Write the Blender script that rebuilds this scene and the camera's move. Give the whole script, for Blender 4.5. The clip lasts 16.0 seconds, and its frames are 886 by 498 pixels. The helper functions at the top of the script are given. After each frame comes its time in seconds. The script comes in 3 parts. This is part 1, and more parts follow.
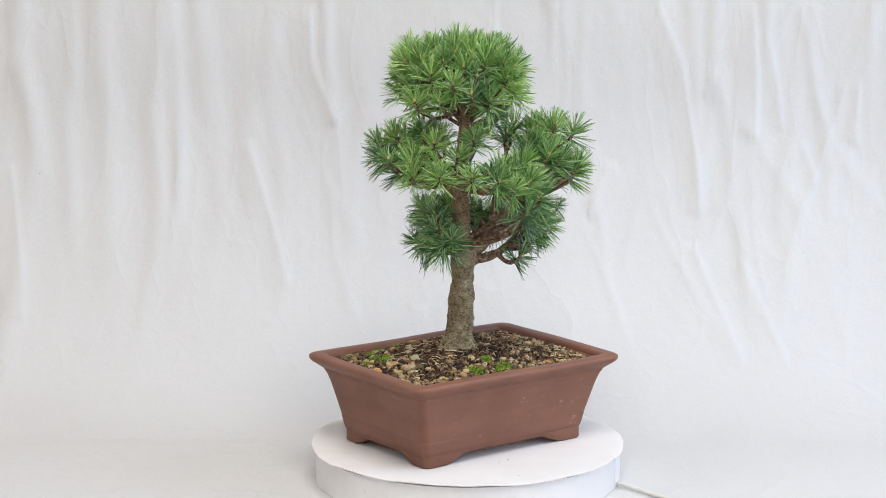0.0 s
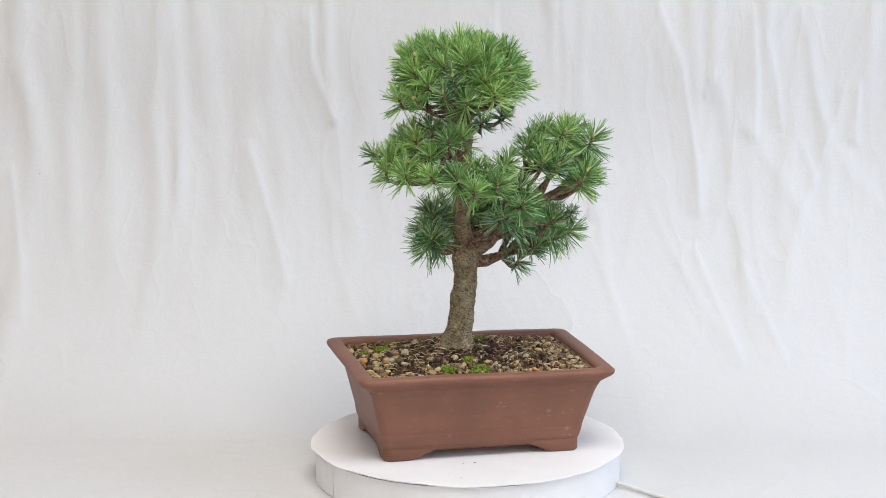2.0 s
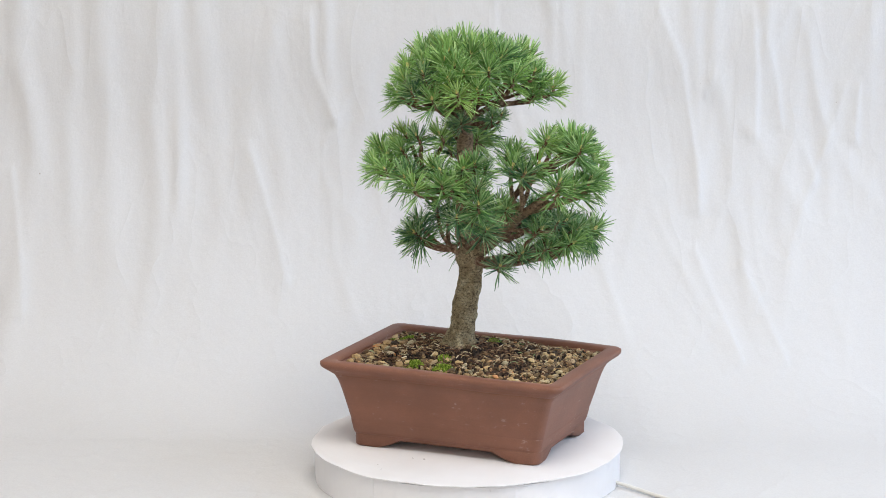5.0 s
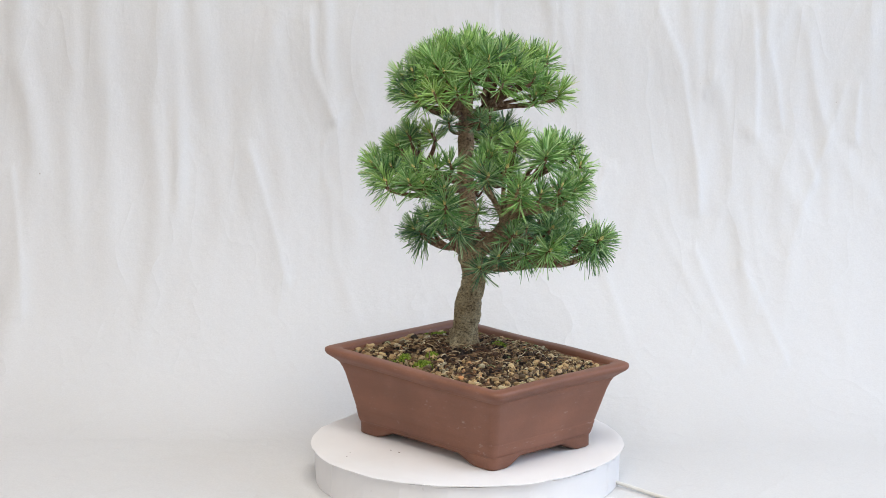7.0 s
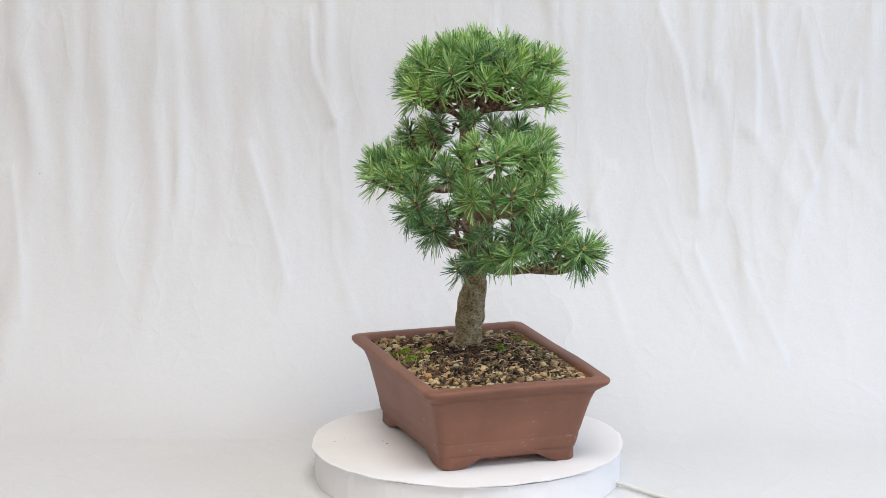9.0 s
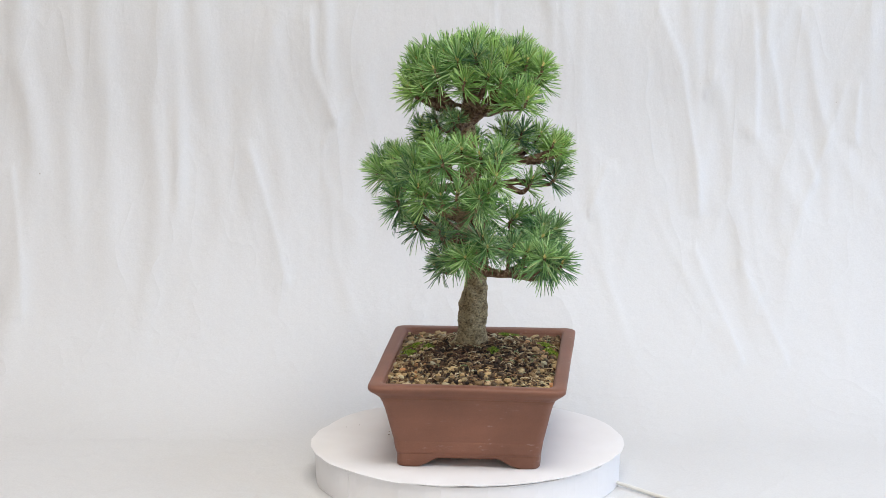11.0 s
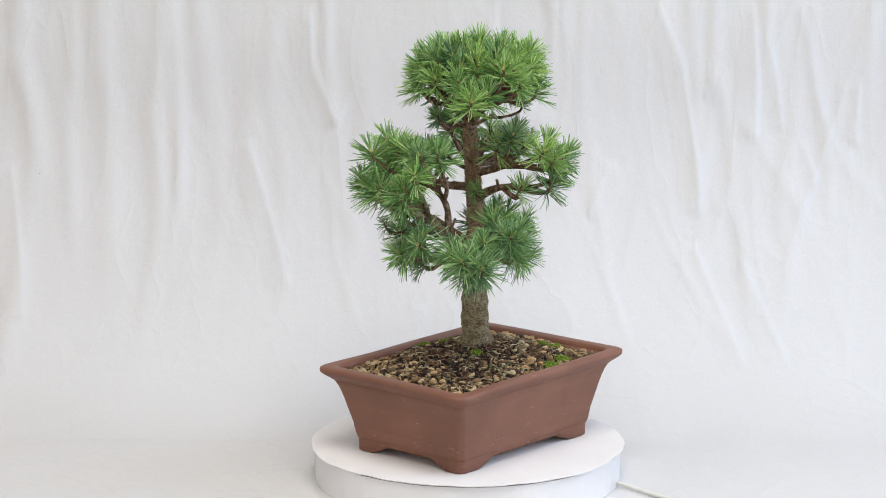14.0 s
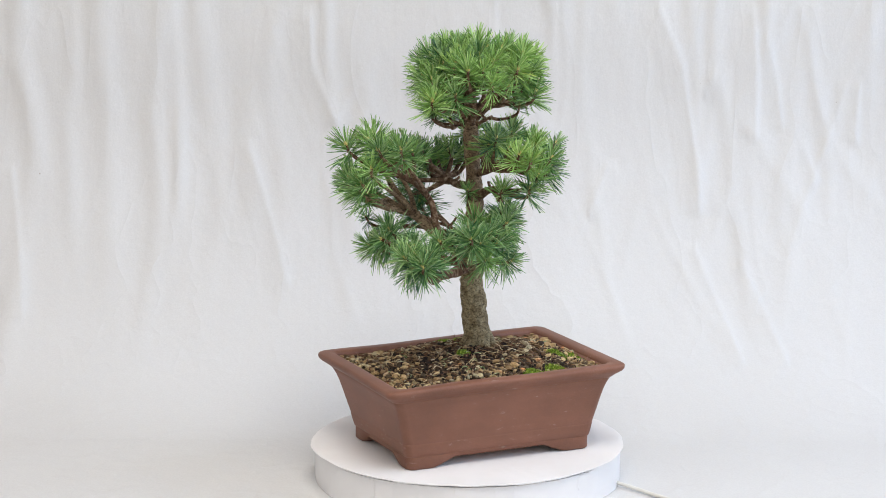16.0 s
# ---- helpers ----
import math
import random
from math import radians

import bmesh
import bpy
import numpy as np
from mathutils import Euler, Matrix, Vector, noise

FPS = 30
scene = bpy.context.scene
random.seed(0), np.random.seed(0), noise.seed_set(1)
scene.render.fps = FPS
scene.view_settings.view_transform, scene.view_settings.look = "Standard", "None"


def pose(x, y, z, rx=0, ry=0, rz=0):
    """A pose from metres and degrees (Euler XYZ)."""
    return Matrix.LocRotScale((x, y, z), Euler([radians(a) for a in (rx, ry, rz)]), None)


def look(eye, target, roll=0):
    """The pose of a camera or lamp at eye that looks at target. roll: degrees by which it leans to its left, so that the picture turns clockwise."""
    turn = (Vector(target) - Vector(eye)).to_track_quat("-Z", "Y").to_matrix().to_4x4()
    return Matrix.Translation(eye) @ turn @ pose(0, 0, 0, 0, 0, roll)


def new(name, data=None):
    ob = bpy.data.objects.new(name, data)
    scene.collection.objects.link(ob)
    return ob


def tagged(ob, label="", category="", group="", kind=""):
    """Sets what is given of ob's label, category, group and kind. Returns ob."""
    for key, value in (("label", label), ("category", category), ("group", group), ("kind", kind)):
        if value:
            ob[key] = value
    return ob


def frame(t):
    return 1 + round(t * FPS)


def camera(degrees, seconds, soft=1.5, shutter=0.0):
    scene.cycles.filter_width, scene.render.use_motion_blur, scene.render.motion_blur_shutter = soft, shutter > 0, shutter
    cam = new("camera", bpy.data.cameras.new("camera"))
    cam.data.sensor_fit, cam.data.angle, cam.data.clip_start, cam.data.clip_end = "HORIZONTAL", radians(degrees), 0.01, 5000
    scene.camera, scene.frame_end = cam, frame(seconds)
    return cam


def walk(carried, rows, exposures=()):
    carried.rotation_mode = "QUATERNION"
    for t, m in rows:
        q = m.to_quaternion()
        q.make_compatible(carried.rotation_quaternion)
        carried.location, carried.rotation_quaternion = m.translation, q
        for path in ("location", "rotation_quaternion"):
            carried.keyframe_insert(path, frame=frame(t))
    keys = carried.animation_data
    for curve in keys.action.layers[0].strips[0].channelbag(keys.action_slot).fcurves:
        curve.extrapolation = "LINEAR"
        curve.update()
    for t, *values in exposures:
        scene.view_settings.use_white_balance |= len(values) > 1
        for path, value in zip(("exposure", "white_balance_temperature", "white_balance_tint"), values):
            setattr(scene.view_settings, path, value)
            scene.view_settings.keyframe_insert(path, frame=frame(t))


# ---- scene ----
# ---- camera: it stands still ----
TOP = 0.046                     # height of the turntable's top over the cloth
cam = camera(21.37, 16.0, soft=0.7)
EYE = (0.0, -2.7634, 0.7782 + TOP)
PAN, TILT = -0.0108, 0.1933
AIM = (EYE[0] + math.sin(PAN) * math.cos(TILT), EYE[1] + math.cos(PAN) * math.cos(TILT), EYE[2] - math.sin(TILT))
walk(cam, [(0.0, look(EYE, AIM)), (16.0, look(EYE, AIM))])

# ---- world and large lights ----
scene.view_settings.exposure = 0.0
world = bpy.data.worlds.new("world")
world.use_nodes = True
scene.world = world
sky = world.node_tree.nodes.new("ShaderNodeTexSky")
sky.sky_type, sky.sun_disc, sky.sun_elevation, sky.sun_rotation = "NISHITA", False, radians(40), radians(80)
world.node_tree.nodes["Background"].inputs[1].default_value = 0.1
world.node_tree.links.new(sky.outputs[0], world.node_tree.nodes["Background"].inputs[0])


def area_light(name, place, target, width, height, power, colour):
    """An unseen area lamp at an opening of the room, standing in for daylight."""
    data = bpy.data.lights.new(name, "AREA")
    data.shape, data.size, data.size_y, data.energy, data.color = "RECTANGLE", width, height, power, colour
    ob = new(name, data)
    ob.matrix_world = look(place, target)
    return ob


area_light("window_daylight_east", (2.55, -0.7, 1.35), (0, -0.7, 1.2), 2.2, 1.5, 51, (0.53, 0.71, 1.0))
# added warm fill for the left side, no window known there
area_light("warm_fill_west", (-2.55, -0.35, 1.35), (0, -0.35, 1.2), 1.4, 1.5, 6.0, (1.0, 0.80, 0.56))
# added frontal fill to even out the cloth, no window known there
area_light("front_fill_south", (0.7, -3.95, 1.55), (0.6, 0, 1.3), 2.4, 1.5, 27, (1.0, 0.96, 0.91))
# added top light for needles and rim, no skylight known
area_light("overhead_fill", (0.2, -1.35, 2.68), (0.2, -1.35, 0), 1.6, 1.4, 66, (1.0, 0.962, 0.915))


# ---- materials ----
class Mat:
    """A node material with a Principled shader and short helpers."""

    def __init__(self, name, rough=0.6, metal=0.0, spec=0.5):
        self.m = bpy.data.materials.new(name)
        self.m.use_nodes = True
        self.nt = self.m.node_tree
        self.b = self.nt.nodes["Principled BSDF"]
        self.b.inputs["Roughness"].default_value = rough
        self.b.inputs["Metallic"].default_value = metal
        self.b.inputs["Specular IOR Level"].default_value = spec

    def n(self, kind, **sets):
        node = self.nt.nodes.new(kind)
        for key, value in sets.items():
            node.inputs[key.replace("_", " ")].default_value = value
        return node

    def link(self, a, b):
        self.nt.links.new(a, b)

    def coords(self):
        return self.nt.nodes.new("ShaderNodeTexCoord").outputs["Object"]

    def noise(self, scale, detail=4.0, rough=0.55, vec=None):
        node = self.n("ShaderNodeTexNoise", Scale=scale, Detail=detail, Roughness=rough)
        self.link(vec if vec is not None else self.coords(), node.inputs["Vector"])
        return node.outputs["Fac"]

    def ramp(self, fac, stops):
        node = self.nt.nodes.new("ShaderNodeValToRGB")
        els = node.color_ramp.elements
        while len(els) < len(stops):
            els.new(0.5)
        for el, (pos, col) in zip(els, stops):
            el.position = pos
            el.color = (*col, 1.0)
        self.link(fac, node.inputs["Fac"])
        return node.outputs["Color"]

    def mix(self, fac, a, b, blend="MIX"):
        node = self.nt.nodes.new("ShaderNodeMix")
        node.data_type, node.blend_type = "RGBA", blend
        for slot, value in ((0, fac), (6, a), (7, b)):
            if isinstance(value, (int, float)):
                node.inputs[slot].default_value = value
            elif isinstance(value, tuple):
                node.inputs[slot].default_value = (*value, 1.0)
            else:
                self.link(value, node.inputs[slot])
        return node.outputs[2]

    def math(self, op, a, b=0.0):
        node = self.nt.nodes.new("ShaderNodeMath")
        node.operation = op
        for slot, value in ((0, a), (1, b)):
            if isinstance(value, (int, float)):
                node.inputs[slot].default_value = value
            else:
                self.link(value, node.inputs[slot])
        return node.outputs[0]

    def bump(self, height, strength=0.3, distance=0.002):
        node = self.n("ShaderNodeBump", Strength=strength, Distance=distance)
        self.link(height, node.inputs["Height"])
        self.link(node.outputs["Normal"], self.b.inputs["Normal"])

    def colour(self, col):
        if isinstance(col, tuple):
            self.b.inputs["Base Color"].default_value = (*col, 1.0)
        else:
            self.link(col, self.b.inputs["Base Color"])

    def random(self):
        return self.nt.nodes.new("ShaderNodeObjectInfo").outputs["Random"]

    def island(self):
        return self.nt.nodes.new("ShaderNodeNewGeometry").outputs["Random Per Island"]


def cloth_material():
    m = Mat("white_cotton_cloth", 0.95, spec=0.1)
    big = m.noise(2.2, 3)
    fine = m.noise(420, 2)
    speck = m.noise(150, 1, 0.3)
    col = m.ramp(big, [(0.3, (0.59, 0.578, 0.562)), (0.7, (0.625, 0.62, 0.613))])
    col = m.mix(0.12, col, m.ramp(fine, [(0.3, (0.5, 0.49, 0.48)), (0.7, (0.78, 0.78, 0.78))]))
    col = m.mix(m.ramp(speck, [(0.13, (1, 1, 1)), (0.15, (0, 0, 0))]), col, (0.45, 0.42, 0.38))
    m.colour(col)
    crumple = m.noise(38, 5, 0.6)
    tall = m.n("ShaderNodeMapping", Scale=(1.0, 1.0, 0.3))
    m.link(m.coords(), tall.inputs["Vector"])
    wrinkle = m.noise(14, 6, 0.55, tall.outputs["Vector"])
    lines = m.math("POWER", m.math("SUBTRACT", 1.0, m.math("ABSOLUTE", m.math("MULTIPLY", m.math("SUBTRACT", m.noise(7, 3, 0.5, tall.outputs["Vector"]), 0.5), 4.0))), 8.0)
    relief = m.math("ADD", m.math("MULTIPLY", wrinkle, 2.6), m.math("MULTIPLY", lines, 0.9))
    relief = m.math("ADD", relief, m.math("ADD", m.math("MULTIPLY", crumple, 0.8), m.math("MULTIPLY", fine, 0.1)))
    m.bump(relief, 0.2, 0.005)
    return m.m


def plaster_material():
    m = Mat("white_wall_paint", 0.9, spec=0.2)
    m.colour(m.ramp(m.noise(1.5, 3), [(0.3, (0.76, 0.75, 0.73)), (0.7, (0.8, 0.79, 0.78))]))
    m.bump(m.noise(120, 3), 0.1, 0.001)
    return m.m


def wood_material():
    m = Mat("pale_floor_wood", 0.5)
    m.colour(m.ramp(m.noise(6, 5), [(0.3, (0.3, 0.22, 0.15)), (0.7, (0.42, 0.32, 0.22))]))
    m.bump(m.noise(60, 3), 0.1, 0.001)
    return m.m


def paper_material():
    m = Mat("white_paper", 0.75, spec=0.25)
    col = m.ramp(m.noise(9, 4), [(0.3, (0.735, 0.715, 0.70)), (0.7, (0.785, 0.77, 0.76))])
    dirt = m.ramp(m.noise(70, 2, 0.4), [(0.2, (1, 1, 1)), (0.24, (0, 0, 0))])
    m.colour(m.mix(m.math("MULTIPLY", dirt, 0.3), col, (0.35, 0.28, 0.24)))
    m.bump(m.math("ADD", m.noise(14, 3), m.math("MULTIPLY", m.noise(60, 3), 0.3)), 0.3, 0.004)
    return m.m


def terracotta_material():
    m = Mat("unglazed_brown_clay", 0.52, spec=0.4)
    col = m.ramp(m.noise(14, 4), [(0.3, (0.163, 0.067, 0.039)), (0.7, (0.238, 0.101, 0.061))])
    grain = m.noise(900, 3)
    col = m.mix(0.25, col, m.ramp(grain, [(0.35, (0.14, 0.055, 0.033)), (0.7, (0.28, 0.13, 0.082))]))
    # darker fired bands along the walls
    flat = m.n("ShaderNodeMapping", Scale=(0.35, 0.35, 3.0))
    m.link(m.coords(), flat.inputs["Vector"])
    col = m.mix(0.28, col, m.ramp(m.noise(15, 5, 0.6, flat.outputs["Vector"]), [(0.32, (0.62, 0.6, 0.6)), (0.65, (1.1, 1.1, 1.1))]), "MULTIPLY")
    # pale mineral scuffs
    mp = m.n("ShaderNodeMapping", Scale=(1.0, 1.0, 2.6))
    m.link(m.coords(), mp.inputs["Vector"])
    scuff = m.noise(70, 5, 0.7, mp.outputs["Vector"])
    patch = m.noise(16, 2)
    mask = m.math("MULTIPLY", m.ramp(scuff, [(0.62, (0, 0, 0)), (0.72, (1, 1, 1))]), m.ramp(patch, [(0.42, (0, 0, 0)), (0.58, (1, 1, 1))]))
    m.colour(m.mix(m.math("MULTIPLY", mask, 0.46), col, (0.5, 0.42, 0.38)))
    m.bump(m.math("ADD", m.math("MULTIPLY", grain, 0.25), m.noise(45, 4)), 0.22, 0.001)
    return m.m


def bark_material():
    m = Mat("grey_brown_bark", 0.85, spec=0.25)
    mp = m.n("ShaderNodeMapping", Scale=(1.0, 1.0, 1.5))
    m.link(m.coords(), mp.inputs["Vector"])
    rings = m.noise(330, 6, 0.72, mp.outputs["Vector"])
    fine = m.noise(800, 5, 0.7)
    col = m.ramp(m.noise(80, 6, 0.65), [(0.3, (0.23, 0.175, 0.10)), (0.5, (0.39, 0.315, 0.185)), (0.7, (0.56, 0.49, 0.32))])
    high = m.n("ShaderNodeSeparateXYZ")
    m.link(m.coords(), high.inputs[0])
    age = m.n("ShaderNodeMapRange")
    m.link(high.outputs["Z"], age.inputs["Value"])
    age.inputs["From Min"].default_value, age.inputs["From Max"].default_value = 0.20, 0.29
    young = m.ramp(m.noise(70, 5, 0.6), [(0.3, (0.25, 0.16, 0.095)), (0.7, (0.54, 0.39, 0.245))])
    col = m.mix(age.outputs[0], col, young)
    col = m.mix(0.88, col, m.ramp(rings, [(0.36, (0.10, 0.09, 0.08)), (0.47, (0.75, 0.75, 0.75)), (0.64, (1.35, 1.32, 1.26))]), "MULTIPLY")
    col = m.mix(0.4, col, m.ramp(fine, [(0.3, (0.3, 0.28, 0.26)), (0.65, (1.2, 1.2, 1.2))]), "MULTIPLY")
    m.colour(col)
    m.bump(m.math("ADD", rings, m.math("MULTIPLY", fine, 0.5)), 1.0, 0.004)
    return m.m


def twig_material():
    m = Mat("red_brown_twig_bark", 0.85, spec=0.25)
    m.colour(m.ramp(m.noise(190, 5, 0.7), [(0.32, (0.05, 0.03, 0.02)), (0.5, (0.16, 0.095, 0.058)), (0.68, (0.40, 0.30, 0.21))]))
    m.bump(m.noise(320, 4, 0.7), 0.8, 0.0015)
    return m.m


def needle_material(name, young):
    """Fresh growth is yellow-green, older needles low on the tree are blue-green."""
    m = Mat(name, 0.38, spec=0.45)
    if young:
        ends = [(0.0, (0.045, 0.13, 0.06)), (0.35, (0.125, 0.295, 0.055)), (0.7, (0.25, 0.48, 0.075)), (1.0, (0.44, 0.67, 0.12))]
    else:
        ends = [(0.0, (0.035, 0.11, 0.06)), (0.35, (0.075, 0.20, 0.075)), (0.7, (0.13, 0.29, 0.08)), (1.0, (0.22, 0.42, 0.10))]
    base = m.ramp(m.random(), ends)
    col = m.mix(0.55, base, m.ramp(m.island(), [(0.0, (0.02, 0.07, 0.035)), (0.4, (0.06, 0.165, 0.06)), (0.75, (0.30, 0.50, 0.16)), (0.97, (0.60, 0.75, 0.40)), (1.0, (0.5, 0.42, 0.14))]))
    m.colour(col)
    thin = m.nt.nodes.new("ShaderNodeBsdfTranslucent")
    m.link(col, thin.inputs["Color"])
    both = m.nt.nodes.new("ShaderNodeMixShader")
    both.inputs[0].default_value = 0.10
    m.link(m.b.outputs[0], both.inputs[1])
    m.link(thin.outputs[0], both.inputs[2])
    m.link(both.outputs[0], m.nt.nodes["Material Output"].inputs["Surface"])
    return m.m


def plain(name, col, rough=0.7, vary=0.25, scale=200):
    m = Mat(name, rough, spec=0.3)
    dark = tuple(c * (1 - vary) for c in col)
    lite = tuple(min(1, c * (1 + vary)) for c in col)
    m.colour(m.ramp(m.noise(scale, 4), [(0.3, dark), (0.7, lite)]))
    m.bump(m.noise(scale * 1.7, 3), 0.4, 0.001)
    return m.m


def gravel_material(name, gain):
    m = Mat(name, 0.8, spec=0.35)
    stops = [(0.0, (0.03, 0.022, 0.016)), (0.18, (0.12, 0.08, 0.05)), (0.36, (0.22, 0.14, 0.075)), (0.55, (0.38, 0.26, 0.14)),
             (0.72, (0.50, 0.37, 0.21)), (0.9, (0.36, 0.33, 0.25)), (1.0, (0.50, 0.22, 0.09))]
    stops = [(at, (col[0] * gain, col[1] * gain * 0.98, col[2] * gain * 0.84)) for at, col in stops]
    one = m.ramp(m.math("FRACT", m.math("ADD", m.random(), m.island())), stops)
    col = m.mix(0.5, one, m.ramp(m.noise(420, 4, 0.7), [(0.3, (0.25, 0.25, 0.25)), (0.7, (1, 1, 1))]), "MULTIPLY")
    m.colour(col)
    m.bump(m.noise(600, 3), 0.5, 0.0008)
    return m.m


def crumb_material():
    m = Mat("dark_soil_crumb", 0.9, spec=0.25)
    m.colour(m.ramp(m.island(), [(0.0, (0.012, 0.009, 0.008)), (0.55, (0.035, 0.024, 0.017)), (0.85, (0.10, 0.065, 0.04)), (1.0, (0.28, 0.2, 0.12))]))
    m.bump(m.noise(600, 3), 0.5, 0.0008)
    return m.m


def litter_material():
    m = Mat("dry_brown_needle", 0.8, spec=0.25)
    m.colour(m.ramp(m.island(), [(0.0, (0.05, 0.025, 0.015)), (0.4, (0.13, 0.065, 0.035)), (0.7, (0.29, 0.18, 0.09)), (0.88, (0.50, 0.39, 0.22)), (0.95, (0.68, 0.58, 0.4)), (1.0, (0.12, 0.24, 0.08))]))
    return m.m


def moss_material():
    m = Mat("green_moss", 0.9, spec=0.15)
    m.colour(m.ramp(m.island(), [(0.0, (0.04, 0.08, 0.010)), (0.5, (0.16, 0.25, 0.03)), (1.0, (0.36, 0.46, 0.07))]))
    return m.m


CLOTH, PLASTER, WOOD, PAPER = cloth_material(), plaster_material(), wood_material(), paper_material()
CLAY, BARK, TWIG = terracotta_material(), bark_material(), twig_material()
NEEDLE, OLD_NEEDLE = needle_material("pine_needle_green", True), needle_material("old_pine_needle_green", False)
SOIL = plain("dark_potting_soil", (0.05, 0.033, 0.022), 0.95, 0.5, 160)
GRIT, PEBBLE, LITTER, MOSS = gravel_material("mixed_grit_stone", 1.0), gravel_material("pale_pebble_stone", 1.35), litter_material(), moss_material()
CRUMB = crumb_material()
BUD = plain("yellow_brown_bud", (0.62, 0.52, 0.2), 0.6, 0.3, 400)
CABLE = plain("white_plastic_cable", (0.68, 0.66, 0.60), 0.5, 0.04, 80)
PUTTY = plain("pale_cut_wood", (0.42, 0.3, 0.17), 0.8, 0.25, 300)


# ---- helpers for meshes ----
def obj(name, bm, materials, parent=None, label="", smooth=True):
    me = bpy.data.meshes.new(name)
    bm.to_mesh(me)
    bm.free()
    for mat in materials if isinstance(materials, (list, tuple)) else [materials]:
        me.materials.append(mat)
    if smooth:
        me.shade_smooth()
    ob = new(name, me)
    if parent:
        ob.parent = parent
    if label:
        tagged(ob, label)
    return ob


def part(name, bm, material, parent, label="", smooth=True):
    return obj(name, bm, material, parent, label, smooth)


def box_bm(x0, y0, z0, x1, y1, z1, bevel=0.0):
    bm = bmesh.new()
    bmesh.ops.create_cube(bm, size=1.0)
    for v in bm.verts:
        v.co = Vector(((x0 + x1) / 2 + v.co.x * (x1 - x0), (y0 + y1) / 2 + v.co.y * (y1 - y0), (z0 + z1) / 2 + v.co.z * (z1 - z0)))
    if bevel:
        bmesh.ops.bevel(bm, geom=bm.edges[:], offset=bevel, segments=2, affect="EDGES")
    return bm


def skin(bm, rings, closed=True, cap0=False, cap1=False, mat=0):
    """Faces between successive rings of points."""
    rows = [[bm.verts.new(p) for p in ring] for ring in rings]
    n = len(rows[0])
    for a, b in zip(rows, rows[1:]):
        for i in range(n if closed else n - 1):
            j = (i + 1) % n
            bm.faces.new((a[i], a[j], b[j], b[i])).material_index = mat
    if cap0:
        bm.faces.new(rows[0][::-1]).material_index = mat
    if cap1:
        bm.faces.new(rows[-1]).material_index = mat
    return rows


def tube(bm, pts, radii, sides=8, mat=0, rough=0.0, seed=0.0):
    """A tapered tube along points, with an uneven skin."""
    pts = [Vector(p) for p in pts]
    rings, ref = [], Vector((0.31, 0.87, 0.38))
    for i, p in enumerate(pts):
        d = (pts[min(i + 1, len(pts) - 1)] - pts[max(i - 1, 0)]).normalized()
        u = (ref - d * ref.dot(d)).normalized()
        ref = u
        w = d.cross(u)
        ring = []
        for k in range(sides):
            a = 2 * math.pi * k / sides
            r = radii[i]
            if rough:
                q = p + (u * math.cos(a) + w * math.sin(a)) * r
                r *= 1 + rough * (noise.noise(q * 55 + Vector((seed, 0, 0))) + 0.5 * noise.noise(q * 160) + 0.25 * noise.noise(Vector((q.x * 260, q.y * 260, q.z * 330))))
            ring.append(p + (u * math.cos(a) + w * math.sin(a)) * r)
        rings.append(ring)
    skin(bm, rings, True, True, True, mat)


def smooth_line(pts, steps=6):
    """A Catmull-Rom curve through points of any dimension."""
    P = [np.array(p, float) for p in pts]
    P = [2 * P[0] - P[1]] + P + [2 * P[-1] - P[-2]]
    out = []
    for i in range(1, len(P) - 2):
        for s in range(steps):
            t = s / steps
            out.append(0.5 * (2 * P[i] + (P[i + 1] - P[i - 1]) * t + (2 * P[i - 1] - 5 * P[i] + 4 * P[i + 1] - P[i + 2]) * t * t
                              + (3 * P[i] - P[i - 1] - 3 * P[i + 1] + P[i + 2]) * t ** 3))
    out.append(P[-2])
    return out


